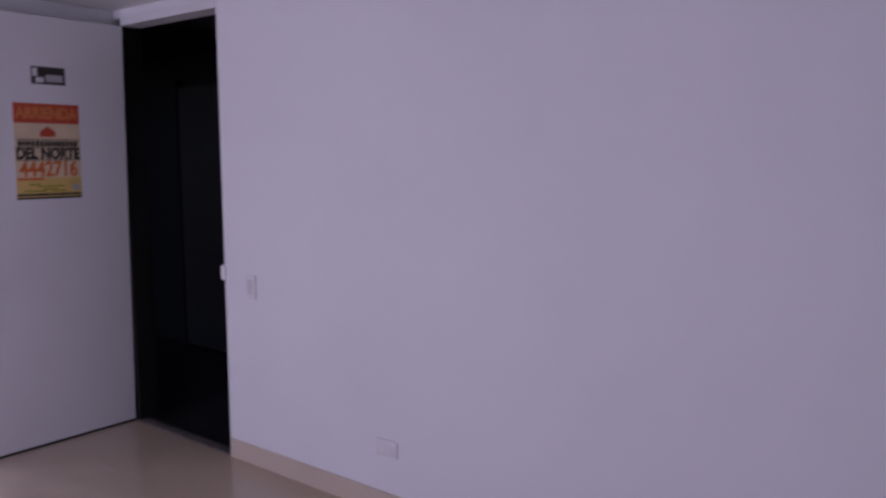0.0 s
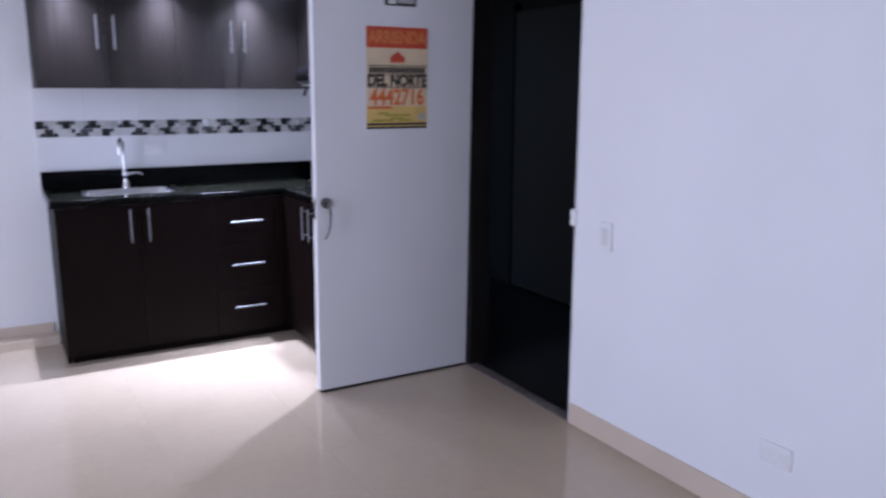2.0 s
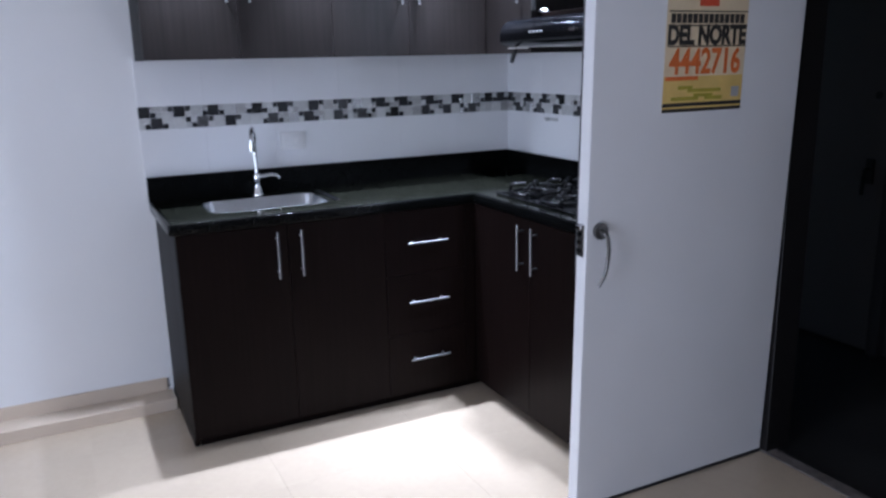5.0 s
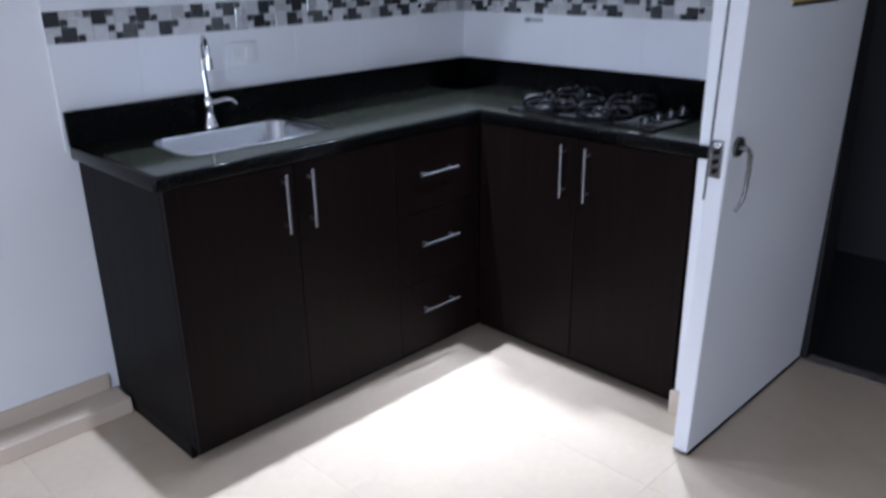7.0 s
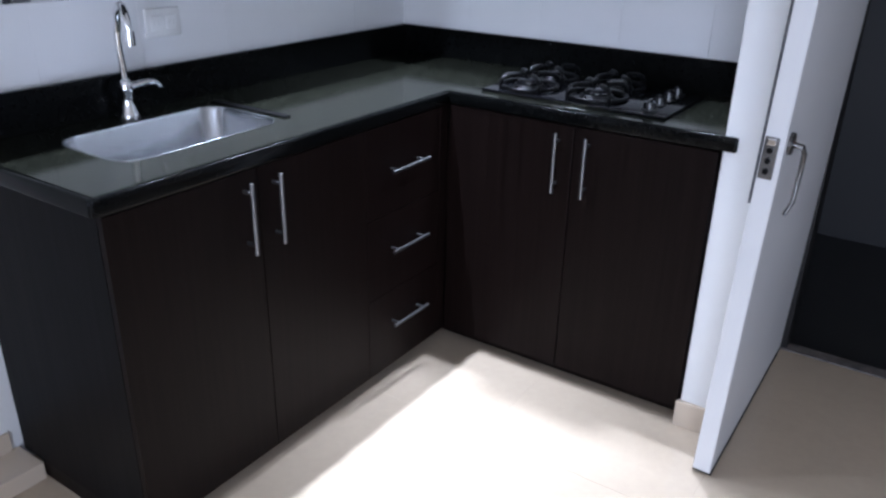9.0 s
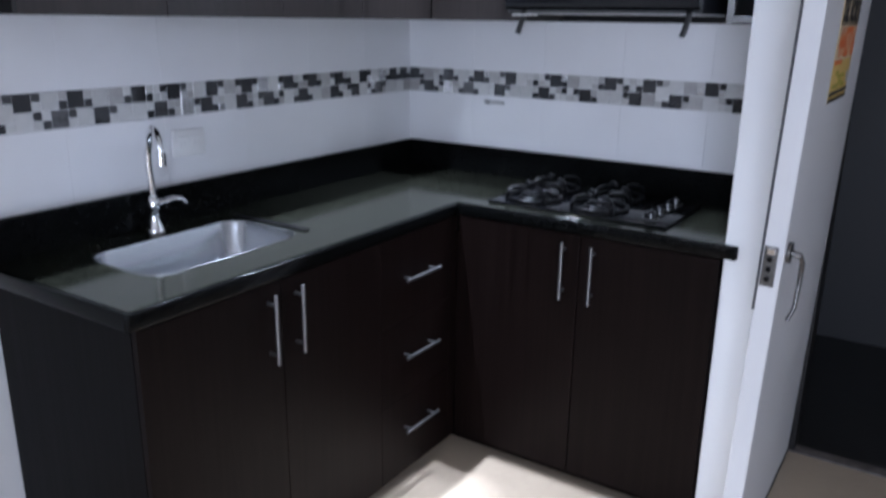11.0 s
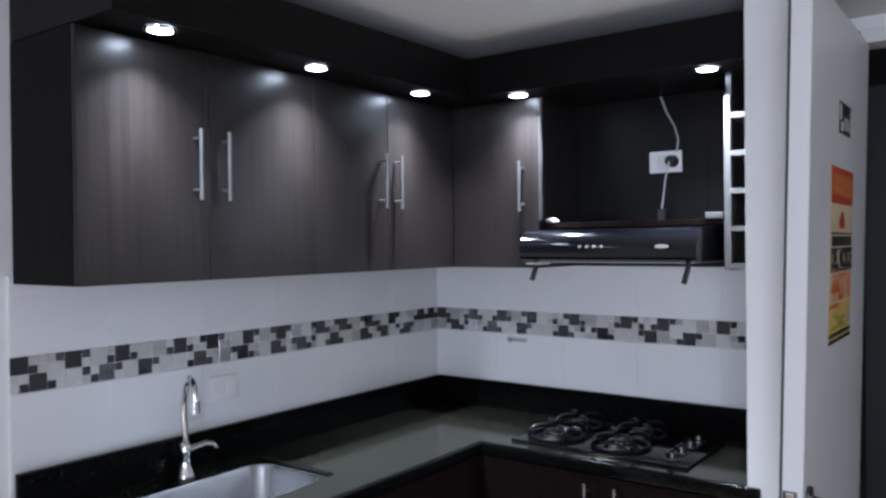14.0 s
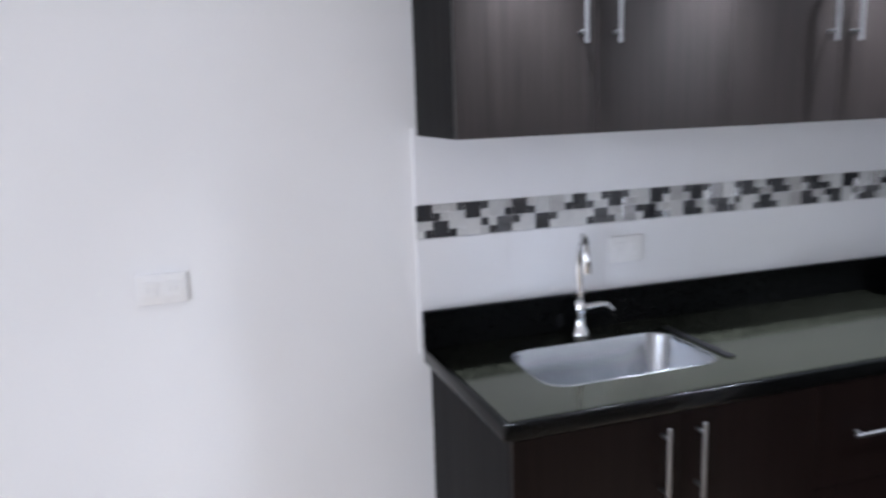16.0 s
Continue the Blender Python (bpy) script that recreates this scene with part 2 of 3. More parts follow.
def thing(name, label, category, group=""):
    ob = new(name)
    ob.empty_display_size = 0.05
    return tagged(ob, label, category, group)


def struct(name, bm, material, label, category):
    return tagged(part(name, bm, material, None), label, category, kind="structure")


def piece_mesh(name, w, h, d, material, bevel):
    """A thin tile in the xz plane, its back at y = 0 and its face at y = -d, the corner at the origin."""
    c = bevel
    bm = bmesh.new()
    back = [bm.verts.new(p) for p in ((0, 0, 0), (w, 0, 0), (w, 0, h), (0, 0, h))]
    mid = [bm.verts.new(p) for p in ((0, -d + c, 0), (w, -d + c, 0), (w, -d + c, h), (0, -d + c, h))]
    top = [bm.verts.new(p) for p in ((c, -d, c), (w - c, -d, c), (w - c, -d, h - c), (c, -d, h - c))]
    for q0, q1 in ((back, mid), (mid, top)):
        for i in range(4):
            bm.faces.new((q0[i], q0[(i + 1) % 4], q1[(i + 1) % 4], q1[i]))
    bm.faces.new(top)
    bmesh.ops.recalc_face_normals(bm, faces=bm.faces[:])
    me = bpy.data.meshes.new(name)
    bm.to_mesh(me)
    bm.free()
    me.materials.append(material)
    return me


# ---- structure ----
CEIL, RX, BACK, LEFT = 2.275, 0.15, -7.8, -5.5      # ceiling, entrance wall, back wall, window wall
HINGE_Y, OPEN_Y, OPEN_Z = -1.60, -2.450, 2.19      # doorway
T = 0.12

struct("wall_north", box((LEFT - T, 0.012, -0.02), (0.27, 0.13, CEIL)), M_WALL, "white painted wall behind the sink", "wall")
struct("wall_stove", box((0.012, -1.415, -0.02), (0.27, 0.012, CEIL)), M_WALL, "white painted wall behind the cooktop", "wall")
struct("wall_stub", box((-0.505, -1.53, -0.02), (0.27, -1.415, CEIL), 0.004), M_WALL, "short white wall beside the entrance door", "wall")
struct("wall_east", box((RX, BACK, -0.02), (RX + T, OPEN_Y, CEIL)), M_WALL, "white painted wall with socket and switch", "wall")
struct("wall_lintel", box((RX, OPEN_Y, OPEN_Z + 0.04), (RX + T, -1.53, CEIL)), M_WALL, "white wall above the entrance doorway", "wall")
struct("wall_south", box((LEFT - T, BACK - T, -0.02), (RX + T, BACK, CEIL)), M_WALL, "plain white end wall", "wall")
bm = box((LEFT - T, BACK, -0.02), (LEFT, WIN_Y0, CEIL))
box((LEFT - T, WIN_Y1, -0.02), (LEFT, 0.012, CEIL), bm=bm)
box((LEFT - T, WIN_Y0, -0.02), (LEFT, WIN_Y1, WIN_Z0), bm=bm)
box((LEFT - T, WIN_Y0, WIN_Z1), (LEFT, WIN_Y1, CEIL), bm=bm)
struct("wall_west", bm, M_WALL, "white wall with the daylight window", "wall")
struct("ceiling", box((LEFT - T, BACK - T, CEIL), (0.27, 0.13, CEIL + 0.1)), M_CEIL, "plain white painted ceiling", "ceiling")
struct("ceiling_corridor", box((0.271, -3.6, CEIL), (1.6, 1.3, CEIL + 0.1)), M_CORRW, "corridor ceiling, coloured near black for lack of light", "ceiling")
floor = struct("floor", box((LEFT - T, BACK - T, -0.12), (RX, 0.13, -0.0012)), M_FGROUT, "polished cream porcelain tile floor", "floor")

# window in the west wall
win = tagged(thing("window_1", "white framed daylight window", "window"), kind="structure")
for lo, hi in (((0, 0), (1, 0.04)), ((0, 0.96), (1, 1)), ((0, 0), (0.025, 1)), ((0.975, 0), (1, 1)), ((0.49, 0), (0.51, 1))):
    y0, y1 = WIN_Y0 + lo[0] * (WIN_Y1 - WIN_Y0), WIN_Y0 + hi[0] * (WIN_Y1 - WIN_Y0)
    z0, z1 = WIN_Z0 + lo[1] * (WIN_Z1 - WIN_Z0), WIN_Z0 + hi[1] * (WIN_Z1 - WIN_Z0)
    part("window_frame", box((LEFT - 0.09, y0, z0), (LEFT - 0.05, y1, z1), 0.003), M_FRAME, win)
pane = part("pane", box((LEFT - 0.073, WIN_Y0 + 0.03, WIN_Z0 + 0.03), (LEFT - 0.067, WIN_Y1 - 0.03, WIN_Z1 - 0.03)), M_GLASS, win, "clear glass pane")
pane.visible_shadow = False

# corridor beyond the doorway, its darkness put into the surface colours
struct("floor_corridor", box((RX + 0.055, -3.6, -0.12), (1.62, 1.3, -0.015)), M_CORRF, "dark polished corridor floor, darkened further for lack of light", "floor")
struct("wall_corridor_east", box((1.45, -3.6, -0.02), (1.6, 1.3, CEIL)), M_CORRW, "corridor wall, coloured near black for lack of light", "wall")
struct("wall_corridor_north", box((0.27, 1.18, -0.02), (1.45, 1.3, CEIL)), M_CORRW, "corridor end wall, coloured near black for lack of light", "wall")
struct("wall_corridor_south", box((0.27, -3.6, -0.02), (1.45, -3.48, CEIL)), M_CORRW, "corridor end wall, coloured near black for lack of light", "wall")
cd = tagged(thing("door_2", "closed pale neighbour door, coloured dark for the unlit corridor", "door"), kind="structure")
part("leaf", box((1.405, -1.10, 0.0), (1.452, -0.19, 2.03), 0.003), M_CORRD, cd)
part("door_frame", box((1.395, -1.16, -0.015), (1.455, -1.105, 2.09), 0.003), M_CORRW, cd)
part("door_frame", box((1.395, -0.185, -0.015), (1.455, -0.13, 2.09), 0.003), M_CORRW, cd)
part("peephole", rod((1.40, -1.03, 1.25), (1.41, -1.03, 1.25), 0.018), M_RUBBER, cd)
ch = part("handle", box((1.392, -1.045, 0.83), (1.406, -1.005, 0.95), 0.004), M_RUBBER, cd, "dark door handle")
part("lever", tube([(1.39, -1.025, 0.90), (1.36, -1.025, 0.90), (1.355, -1.025, 0.86), (1.36, -1.02, 0.78)], 0.009), M_RUBBER, ch)
struct("door_sill", box((RX - 0.004, OPEN_Y + 0.002, -0.03), (RX + 0.055, -1.535, 0.004), 0.002), M_SILL, "dark stone sill in the entrance doorway", "sill")

# entrance door frame
fr = tagged(thing("door_frame_1", "white painted metal frame of the entrance doorway", "door frame"), kind="structure")
# Hinge jamb colour goes near black to carry the shade in the reveal.
part("jamb", box((RX + 0.004, -1.592, 0.0), (RX + T + 0.004, -1.532, OPEN_Z), 0.003), M_JAMB, fr, "dark painted hinge jamb, near black for the shaded reveal")
part("jamb", box((RX - 0.003, OPEN_Y - 0.002, 0.0), (RX + 0.03, OPEN_Y + 0.012, OPEN_Z + 0.04), 0.003), M_FRAME, fr)
part("head", box((RX - 0.006, OPEN_Y + 0.012, OPEN_Z), (RX + 0.11, -1.60, OPEN_Z + 0.045), 0.003), M_FRAME, fr)
st = part("strike_box", box((RX - 0.012, OPEN_Y - 0.004, 0.895), (RX + 0.012, OPEN_Y + 0.032, 0.965), 0.004), M_PLASTIC, fr, "white strike plate box on the jamb")

# the open entrance door
DX0, DX1, DY0, DY1 = -0.70, 0.142, -1.607, -1.559
door = tagged(thing("door_1", "white painted entrance door standing wide open", "door"), kind="structure")
part("leaf", box((DX0, DY0, 0.012), (DX1, DY1, OPEN_Z - 0.006), 0.003), M_DOOR, door)
part("door_sweep", box((DX0 + 0.01, DY0 - 0.002, 0.002), (DX1 - 0.005, DY1 + 0.001, 0.0118)), M_RUBBER, door, "dark strip along the door's bottom")
# Dark strip put in for the shadow between door edge and short wall.
part("edge_seal", box((DX0 - 0.0008, DY1 - 0.001, 0.80), (DX0 + 0.012, DY1 + 0.0055, OPEN_Z - 0.006), 0.001), M_GAP, door, "dark strip drawn for the shadow gap along the door edge")
lk = part("lock_plate", box((DX0 - 0.003, -1.594, 0.865), (DX0 + 0.006, -1.562, 0.965), 0.002), M_NICKEL, door, "worn steel lock face plate")
for zz in (0.885, 0.91, 0.935):
    part("bolt", rod((DX0 - 0.010, -1.578, zz), (DX0 - 0.002, -1.578, zz), 0.007), M_IRON, lk)
part("latch", box((DX0 - 0.012, -1.588, 0.948), (DX0 - 0.002, -1.569, 0.963), 0.002), M_CHROME, lk)
hp = part("rose", rod((-0.652, DY0 - 0.009, 0.945), (-0.652, DY0 + 0.001, 0.945), 0.026, 24), M_NICKEL, door, "round nickel handle rose", True)
part("handle", tube([(-0.652, DY0 - 0.005, 0.945), (-0.652, DY0 - 0.03, 0.942), (-0.648, DY0 - 0.036, 0.925), (-0.643, DY0 - 0.036, 0.89),
                     (-0.646, DY0 - 0.036, 0.85), (-0.655, DY0 - 0.036, 0.81), (-0.668, DY0 - 0.026, 0.778)], 0.0072, r_end=0.005), M_NICKEL, hp, "", True)

# the leaf hangs a little out of plumb
LEAN = Matrix.Translation((0, DY0 + 0.035, 0)) @ Matrix.Rotation(radians(1.4), 4, "X") @ Matrix.Translation((0, -DY0, 0))
door.matrix_basis = LEAN

# skirting tiles
struct("ledge", box((LEFT, -0.108, 0.0), (-1.743, 0.0125, 0.054), 0.003), M_BASE, "low cream tiled ledge along the sink wall", "ledge")
struct("baseboard", box((LEFT, 0.003, 0.0535), (-1.764, 0.0125, 0.112), 0.002), M_BASE, "cream tile skirting above the low ledge", "baseboard")
struct("baseboard_east", box((RX - 0.011, BACK, 0.0), (RX + 0.001, OPEN_Y - 0.004, 0.095), 0.002), M_BASE, "cream tile skirting along the entrance wall", "baseboard")
struct("baseboard_stub", box((-0.517, -1.54, 0.0), (-0.503, -1.405, 0.085), 0.002), M_BASE, "cream tile skirting on the short wall", "baseboard")


# ---- kitchen base units ----
KL = -1.740                      # left end of the kitchen
FY, FX = -0.545, -0.497          # carcass fronts of the sink run and the cooktop run
TOP = 0.862                      # underside of the worktop
DZ0 = 0.055                      # underside of the doors


def bar_handle(parent, a, b, out, r=0.0052):
    """A steel bar on two posts; a and b its ends, out the way to the door behind it."""
    a, b, out = Vector(a), Vector(b), Vector(out)
    h = part("handle", rod(a, b, r), M_BAR, parent, "satin steel bar handle", True)
    d = (b - a).normalized() * 0.025
    for p in (a + d, b - d):
        part("handle_post", rod(p, p + out, 0.0045, 10), M_BAR, h, "", True)
    return h


def base_front(parent, name, x0, x1, z0, z1):
    return part(name, box((x0 + 0.001, FY - 0.018, z0 + 0.001), (x1 - 0.001, FY - 0.0005, z1 - 0.001), 0.001), M_BWOOD, parent)


sinkcab = thing("base_cabinet", "dark wenge base cabinet with two doors under the sink", "cabinet")
bm = box((KL, FY, DZ0), (KL + 0.018, -0.013, TOP))
part("side_panel", bm, M_SIDE, sinkcab, "dark laminate end panel")
bm = box((KL + 0.02, FY, DZ0 + 0.02), (-0.93, -0.013, 0.70))
box((KL + 0.03, FY + 0.05, 0.0), (-0.93, FY + 0.07, DZ0 + 0.02), bm=bm)
box((KL + 0.004, FY + 0.05, 0.0), (KL + 0.022, -0.09, DZ0), bm=bm)
part("body", bm, M_BWOOD, sinkcab)
d1 = base_front(sinkcab, "door", KL, -1.330, DZ0, TOP - 0.004)
bar_handle(d1, (-1.375, FY - 0.047, 0.654), (-1.375, FY - 0.047, 0.835), (0, 0.03, 0))
d2 = base_front(sinkcab, "door", -1.330, -0.930, DZ0, TOP - 0.004)
bar_handle(d2, (-1.282, FY - 0.047, 0.654), (-1.282, FY - 0.047, 0.835), (0, 0.03, 0))

drw = thing("drawer_cabinet", "dark wenge base unit with three drawers", "cabinet")
bm = box((-0.929, FY, DZ0 + 0.02), (-0.499, -0.013, TOP - 0.002))
box((-0.929, FY + 0.05, 0.0), (FX + 0.055, FY + 0.07, DZ0 + 0.02), bm=bm)
part("body", bm, M_BWOOD, drw)
for z0, z1, hz in ((0.585, TOP - 0.004, 0.723), (0.325, 0.585, 0.470), (DZ0, 0.325, 0.216)):
    f = base_front(drw, "drawer_front", -0.930, -0.560, z0, z1)
    bar_handle(f, (-0.838, FY - 0.047, hz), (-0.656, FY - 0.047, hz), (0, 0.03, 0))
part("filler_strip", box((-0.5585, FY - 0.017, DZ0), (FX - 0.02, FY - 0.0005, TOP - 0.004), 0.001), M_BWOOD, drw)

stv = thing("base_cabinet", "dark wenge base cabinet with two doors under the cooktop", "cabinet")
bm = box((FX, -1.412, DZ0 + 0.02), (-0.013, FY - 0.002, 0.80))
box((FX + 0.05, -1.412, 0.0), (FX + 0.07, FY + 0.048, DZ0 + 0.02), bm=bm)
part("body", bm, M_BWOOD, stv)
for y0, y1, hy in ((-1.0, FY - 0.02, -0.952), (-1.410, -1.0, -1.047)):
    f = part("door", box((FX - 0.018, y0 + 0.0015, DZ0 + 0.0015), (FX - 0.0005, y1 - 0.0015, TOP - 0.006), 0.0012), M_BWOOD, stv)
    bar_handle(f, (FX - 0.046, hy, 0.654), (FX - 0.046, hy, 0.835), (0.03, 0, 0))

# worktop with the sink cut-out
SX0, SX1, SY0, SY1 = -1.583, -1.090, -0.425, -0.140
CY, CX = -0.568, -0.517
ctr = thing("worktop", "dark green-black polished granite worktop with upstand", "worktop")
ZT, ZB = 0.900, 0.866
bm = bmesh.new()
gx, gy = (-1.744, SX0, SX1, CX + 0.015, -0.013), (-1.413, CY + 0.015, SY0, SY1, -0.013)
node = {(i, j): bm.verts.new((gx[i], gy[j], ZB)) for i in range(5) for j in range(5)}
for i in range(4):
    for j in range(4):
        hole, outside = i == 1 and j == 2, j == 0 and i < 3
        if not hole and not outside:
            bm.faces.new((node[i, j], node[i + 1, j], node[i + 1, j + 1], node[i, j + 1]))
for v in [v for v in bm.verts if not v.link_faces]:
    bm.verts.remove(v)
up = bmesh.ops.extrude_face_region(bm, geom=bm.faces[:])
bmesh.ops.translate(bm, vec=(0, 0, ZT - ZB), verts=[v for v in up["geom"] if isinstance(v, bmesh.types.BMVert)])
bmesh.ops.recalc_face_normals(bm, faces=bm.faces[:])
part("slab", bm, M_GRAN, ctr)
bm = box((-1.757, CY, ZB - 0.006), (CX, CY + 0.0152, ZT), 0.006, seg=3)
box((CX, -1.452, ZB - 0.006), (CX + 0.0152, CY + 0.004, ZT), 0.006, bm=bm, seg=3)
box((-1.760, CY + 0.006, ZB - 0.006), (-1.7438, -0.013, ZT), 0.006, bm=bm, seg=3)
part("front_edge", bm, M_GNOSE, ctr, "rounded polished front edge, coloured darker than the slab for shade", True)
corner = rings_mesh([rounded(SX0, SX1, SY0, SY1, 0.0005, ZT), rounded(SX0 + 0.002, SX1 - 0.002, SY0 + 0.002, SY1 - 0.002, 0.062, ZT),
                     rounded(SX0 + 0.002, SX1 - 0.002, SY0 + 0.002, SY1 - 0.002, 0.062, ZB)], False)
part("sink_cutout", corner, M_GRAN, ctr, "rounded granite corners round the sink")
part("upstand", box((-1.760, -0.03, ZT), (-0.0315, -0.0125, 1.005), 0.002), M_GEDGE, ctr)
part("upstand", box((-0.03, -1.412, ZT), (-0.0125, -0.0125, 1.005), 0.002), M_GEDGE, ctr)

# sink
sink = thing("sink", "brushed steel inset single bowl sink", "sink")
r0 = rounded(SX0 + 0.001, SX1 - 0.001, SY0 + 0.001, SY1 - 0.001, 0.063, ZT + 0.0003)
r1 = rounded(SX0 + 0.002, SX1 - 0.002, SY0 + 0.002, SY1 - 0.002, 0.062, ZT + 0.0016)
r2 = rounded(SX0 + 0.005, SX1 - 0.005, SY0 + 0.005, SY1 - 0.005, 0.060, ZT + 0.001)
r3 = rounded(SX0 + 0.008, SX1 - 0.008, SY0 + 0.008, SY1 - 0.008, 0.058, ZT - 0.006)
r4 = rounded(SX0 + 0.018, SX1 - 0.018, SY0 + 0.018, SY1 - 0.018, 0.055, ZT - 0.13)
r5 = rounded(SX0 + 0.028, SX1 - 0.028, SY0 + 0.028, SY1 - 0.028, 0.06, ZT - 0.148)
r6 = rounded(SX0 + 0.05, SX1 - 0.05, SY0 + 0.05, SY1 - 0.05, 0.065, ZT - 0.153)
part("bowl", rings_mesh([r0, r1, r2, r3, r4, r5, r6]), M_STEEL, sink, "", True)
drain = part("drain", rod((-1.19, -0.285, ZT - 0.1525), (-1.19, -0.285, ZT - 0.149), 0.045, 28), M_CHROME, sink, "chrome drain strainer", True)
part("drain_cap", rod((-1.19, -0.285, ZT - 0.149), (-1.19, -0.285, ZT - 0.143), 0.018, 20), M_RUBBER, drain)
# Black strip laid in place of a shadowed groove beside the bowl.
part("edge_strip", box((SX1 + 0.012, -0.41, ZT + 0.0005), (SX1 + 0.036, -0.12, ZT + 0.005), 0.002), M_IRON, sink, "black strip for the shadowed groove along the sink's short side")

# tap
tap = thing("kitchen_tap", "chrome gooseneck kitchen tap with side lever", "tap")
TX, TY = -1.315, -0.075
part("base", rings_mesh([[(TX + r * math.cos(a), TY + r * math.sin(a), z) for a in [2 * math.pi * k / 20 for k in range(20)]]
                         for r, z in ((0.026, ZT), (0.026, ZT + 0.005), (0.021, ZT + 0.014), (0.015, ZT + 0.036), (0.0125, ZT + 0.055), (0.0155, ZT + 0.063), (0.0155, ZT + 0.09), (0.0105, ZT + 0.097))]), M_CHROME, tap, "", True)
dx, dy = -0.34, -0.94
arc = [(TX, TY, ZT + 0.1), (TX - 0.001, TY + 0.001, ZT + 0.14), (TX - 0.003, TY + 0.002, ZT + 0.18), (TX - 0.003, TY + 0.001, ZT + 0.215)]
for k in range(1, 13):
    a = math.pi * k / 12 * 1.03
    s = 0.05 * (1 - math.cos(a)) + 0.004
    arc.append((TX + dx * s, TY + dy * s, ZT + 0.228 + 0.062 * math.sin(a)))
neck = part("spout", tube(arc, 0.0095, 14), M_CHROME, tap, "", True)
e = Vector(arc[-1])
part("aerator", rod(e + Vector((0, 0, 0.012)), e - Vector((0, 0, 0.022)), 0.0125, 16), M_CHROME, neck, "", True)
lev = part("lever", tube([(TX, TY, ZT + 0.076), (TX + 0.03, TY - 0.006, ZT + 0.080), (TX + 0.06, TY - 0.012, ZT + 0.085), (TX + 0.08, TY - 0.018, ZT + 0.081), (TX + 0.092, TY - 0.02, ZT + 0.066)], 0.0105, r_end=0.006), M_CHROME, tap, "", True)

# cooktop
hob = thing("gas_cooktop", "black glass gas cooktop with four burners and iron grates", "cooktop")
HX0, HX1, HY0, HY1 = -0.445, -0.085, -1.235, -0.640
part("glass_plate", box((HX0, HY0, ZT + 0.0005), (HX1, HY1, ZT + 0.008), 0.003), M_HOB, hob, "", True)
part("front_trim", box((HX0 - 0.006, HY0, ZT + 0.0005), (HX0 + 0.004, HY1, ZT + 0.010), 0.003), M_BLACK, hob, "glossy black front rim")
for bx, by, br in ((-0.345, -0.755, 0.045), (-0.345, -0.985, 0.045), (-0.175, -0.755, 0.034), (-0.175, -0.985, 0.038)):
    cup = part("burner", rod((bx, by, ZT + 0.008), (bx, by, ZT + 0.022), br + 0.012, 28, r2=br), M_IRON, hob, "dark iron burner crown", True)
    dome = [[(bx + br * q * math.cos(a), by + br * q * math.sin(a), ZT + z) for a in [2 * math.pi * k / 28 for k in range(28)]]
            for q, z in ((0.9, 0.0222), (0.92, 0.027), (0.86, 0.032), (0.66, 0.036), (0.36, 0.0385), (0.1, 0.039))]
    part("burner_cap", rings_mesh(dome), M_BLACK, cup, "glossy black burner cap", True)
    part("igniter", rod((bx - br - 0.017, by + 0.01, ZT + 0.008), (bx - br - 0.017, by + 0.01, ZT + 0.024), 0.003, 8), M_CHROME, cup, "bright spark pin", True)
for bx, by, br in ((-0.345, -0.755, 0.088), (-0.345, -0.985, 0.088), (-0.175, -0.755, 0.078), (-0.175, -0.985, 0.078)):
    ring = [(bx + br * math.cos(a), by + br * math.sin(a), ZT + 0.016) for a in [2 * math.pi * k / 28 for k in range(29)]]
    gr = part("grate", tube(ring, 0.0068, 8), M_IRON, hob, "round black iron pan support", True)
    for k in range(4):
        a = math.pi / 4 + math.pi / 2 * k
        c, sn = math.cos(a), math.sin(a)
        pts = [(bx + r * c, by + r * sn, ZT + z) for r, z in ((br + 0.004, 0.008), (br + 0.006, 0.026), (br, 0.042), (br - 0.012, 0.049), (br * 0.6, 0.051), (br * 0.32, 0.050))]
        part("finger", tube(pts, 0.0075, 8), M_IRON, gr, "", True)
for kx in (-0.385, -0.305, -0.225, -0.145):
    kn = part("knob", rod((kx, -1.165, ZT + 0.008), (kx, -1.165, ZT + 0.030), 0.02, 20, r2=0.016), M_BLACK, hob, "black knob with steel ring", True)
    part("knob_ring", rod((kx, -1.165, ZT + 0.0082), (kx, -1.165, ZT + 0.012), 0.023, 20), M_NICKEL, kn, "", True)
    part("pointer", box((kx - 0.016, -1.169, ZT + 0.03), (kx + 0.016, -1.161, ZT + 0.037), 0.002), M_BLACK, kn)

# ---- wall units ----
UZ0, UY, UX = 1.474, -0.287, -0.283      # underside and fronts of the wall units


def wall_door(parent, x0, x1, hx=None):
    d = part("door", box((x0 + 0.0008, UY - 0.018, UZ0), (x1 - 0.0008, UY - 0.0005, SPOT_Z - 0.004), 0.0012), M_WOOD, parent)
    if hx is not None:
        bar_handle(d, (hx, UY - 0.048, 1.681), (hx, UY - 0.048, 1.862), (0, 0.03, 0))
    return d


uc1 = thing("wall_cabinet", "dark wood wall cabinet with two tall doors", "wall cabinet", "wall cabinets over the sink")
UL = -1.752
part("side_panel", box((UL, UY, UZ0), (UL + 0.018, -0.001, SPOT_Z - 0.002)), M_SIDE, uc1, "dark laminate end panel")
part("body", box((UL + 0.0185, UY, UZ0 + 0.002), (-1.017, -0.001, SPOT_Z - 0.002)), M_WOOD, uc1)
wall_door(uc1, UL, -1.395, -1.439)
wall_door(uc1, -1.395, -1.016, -1.351)
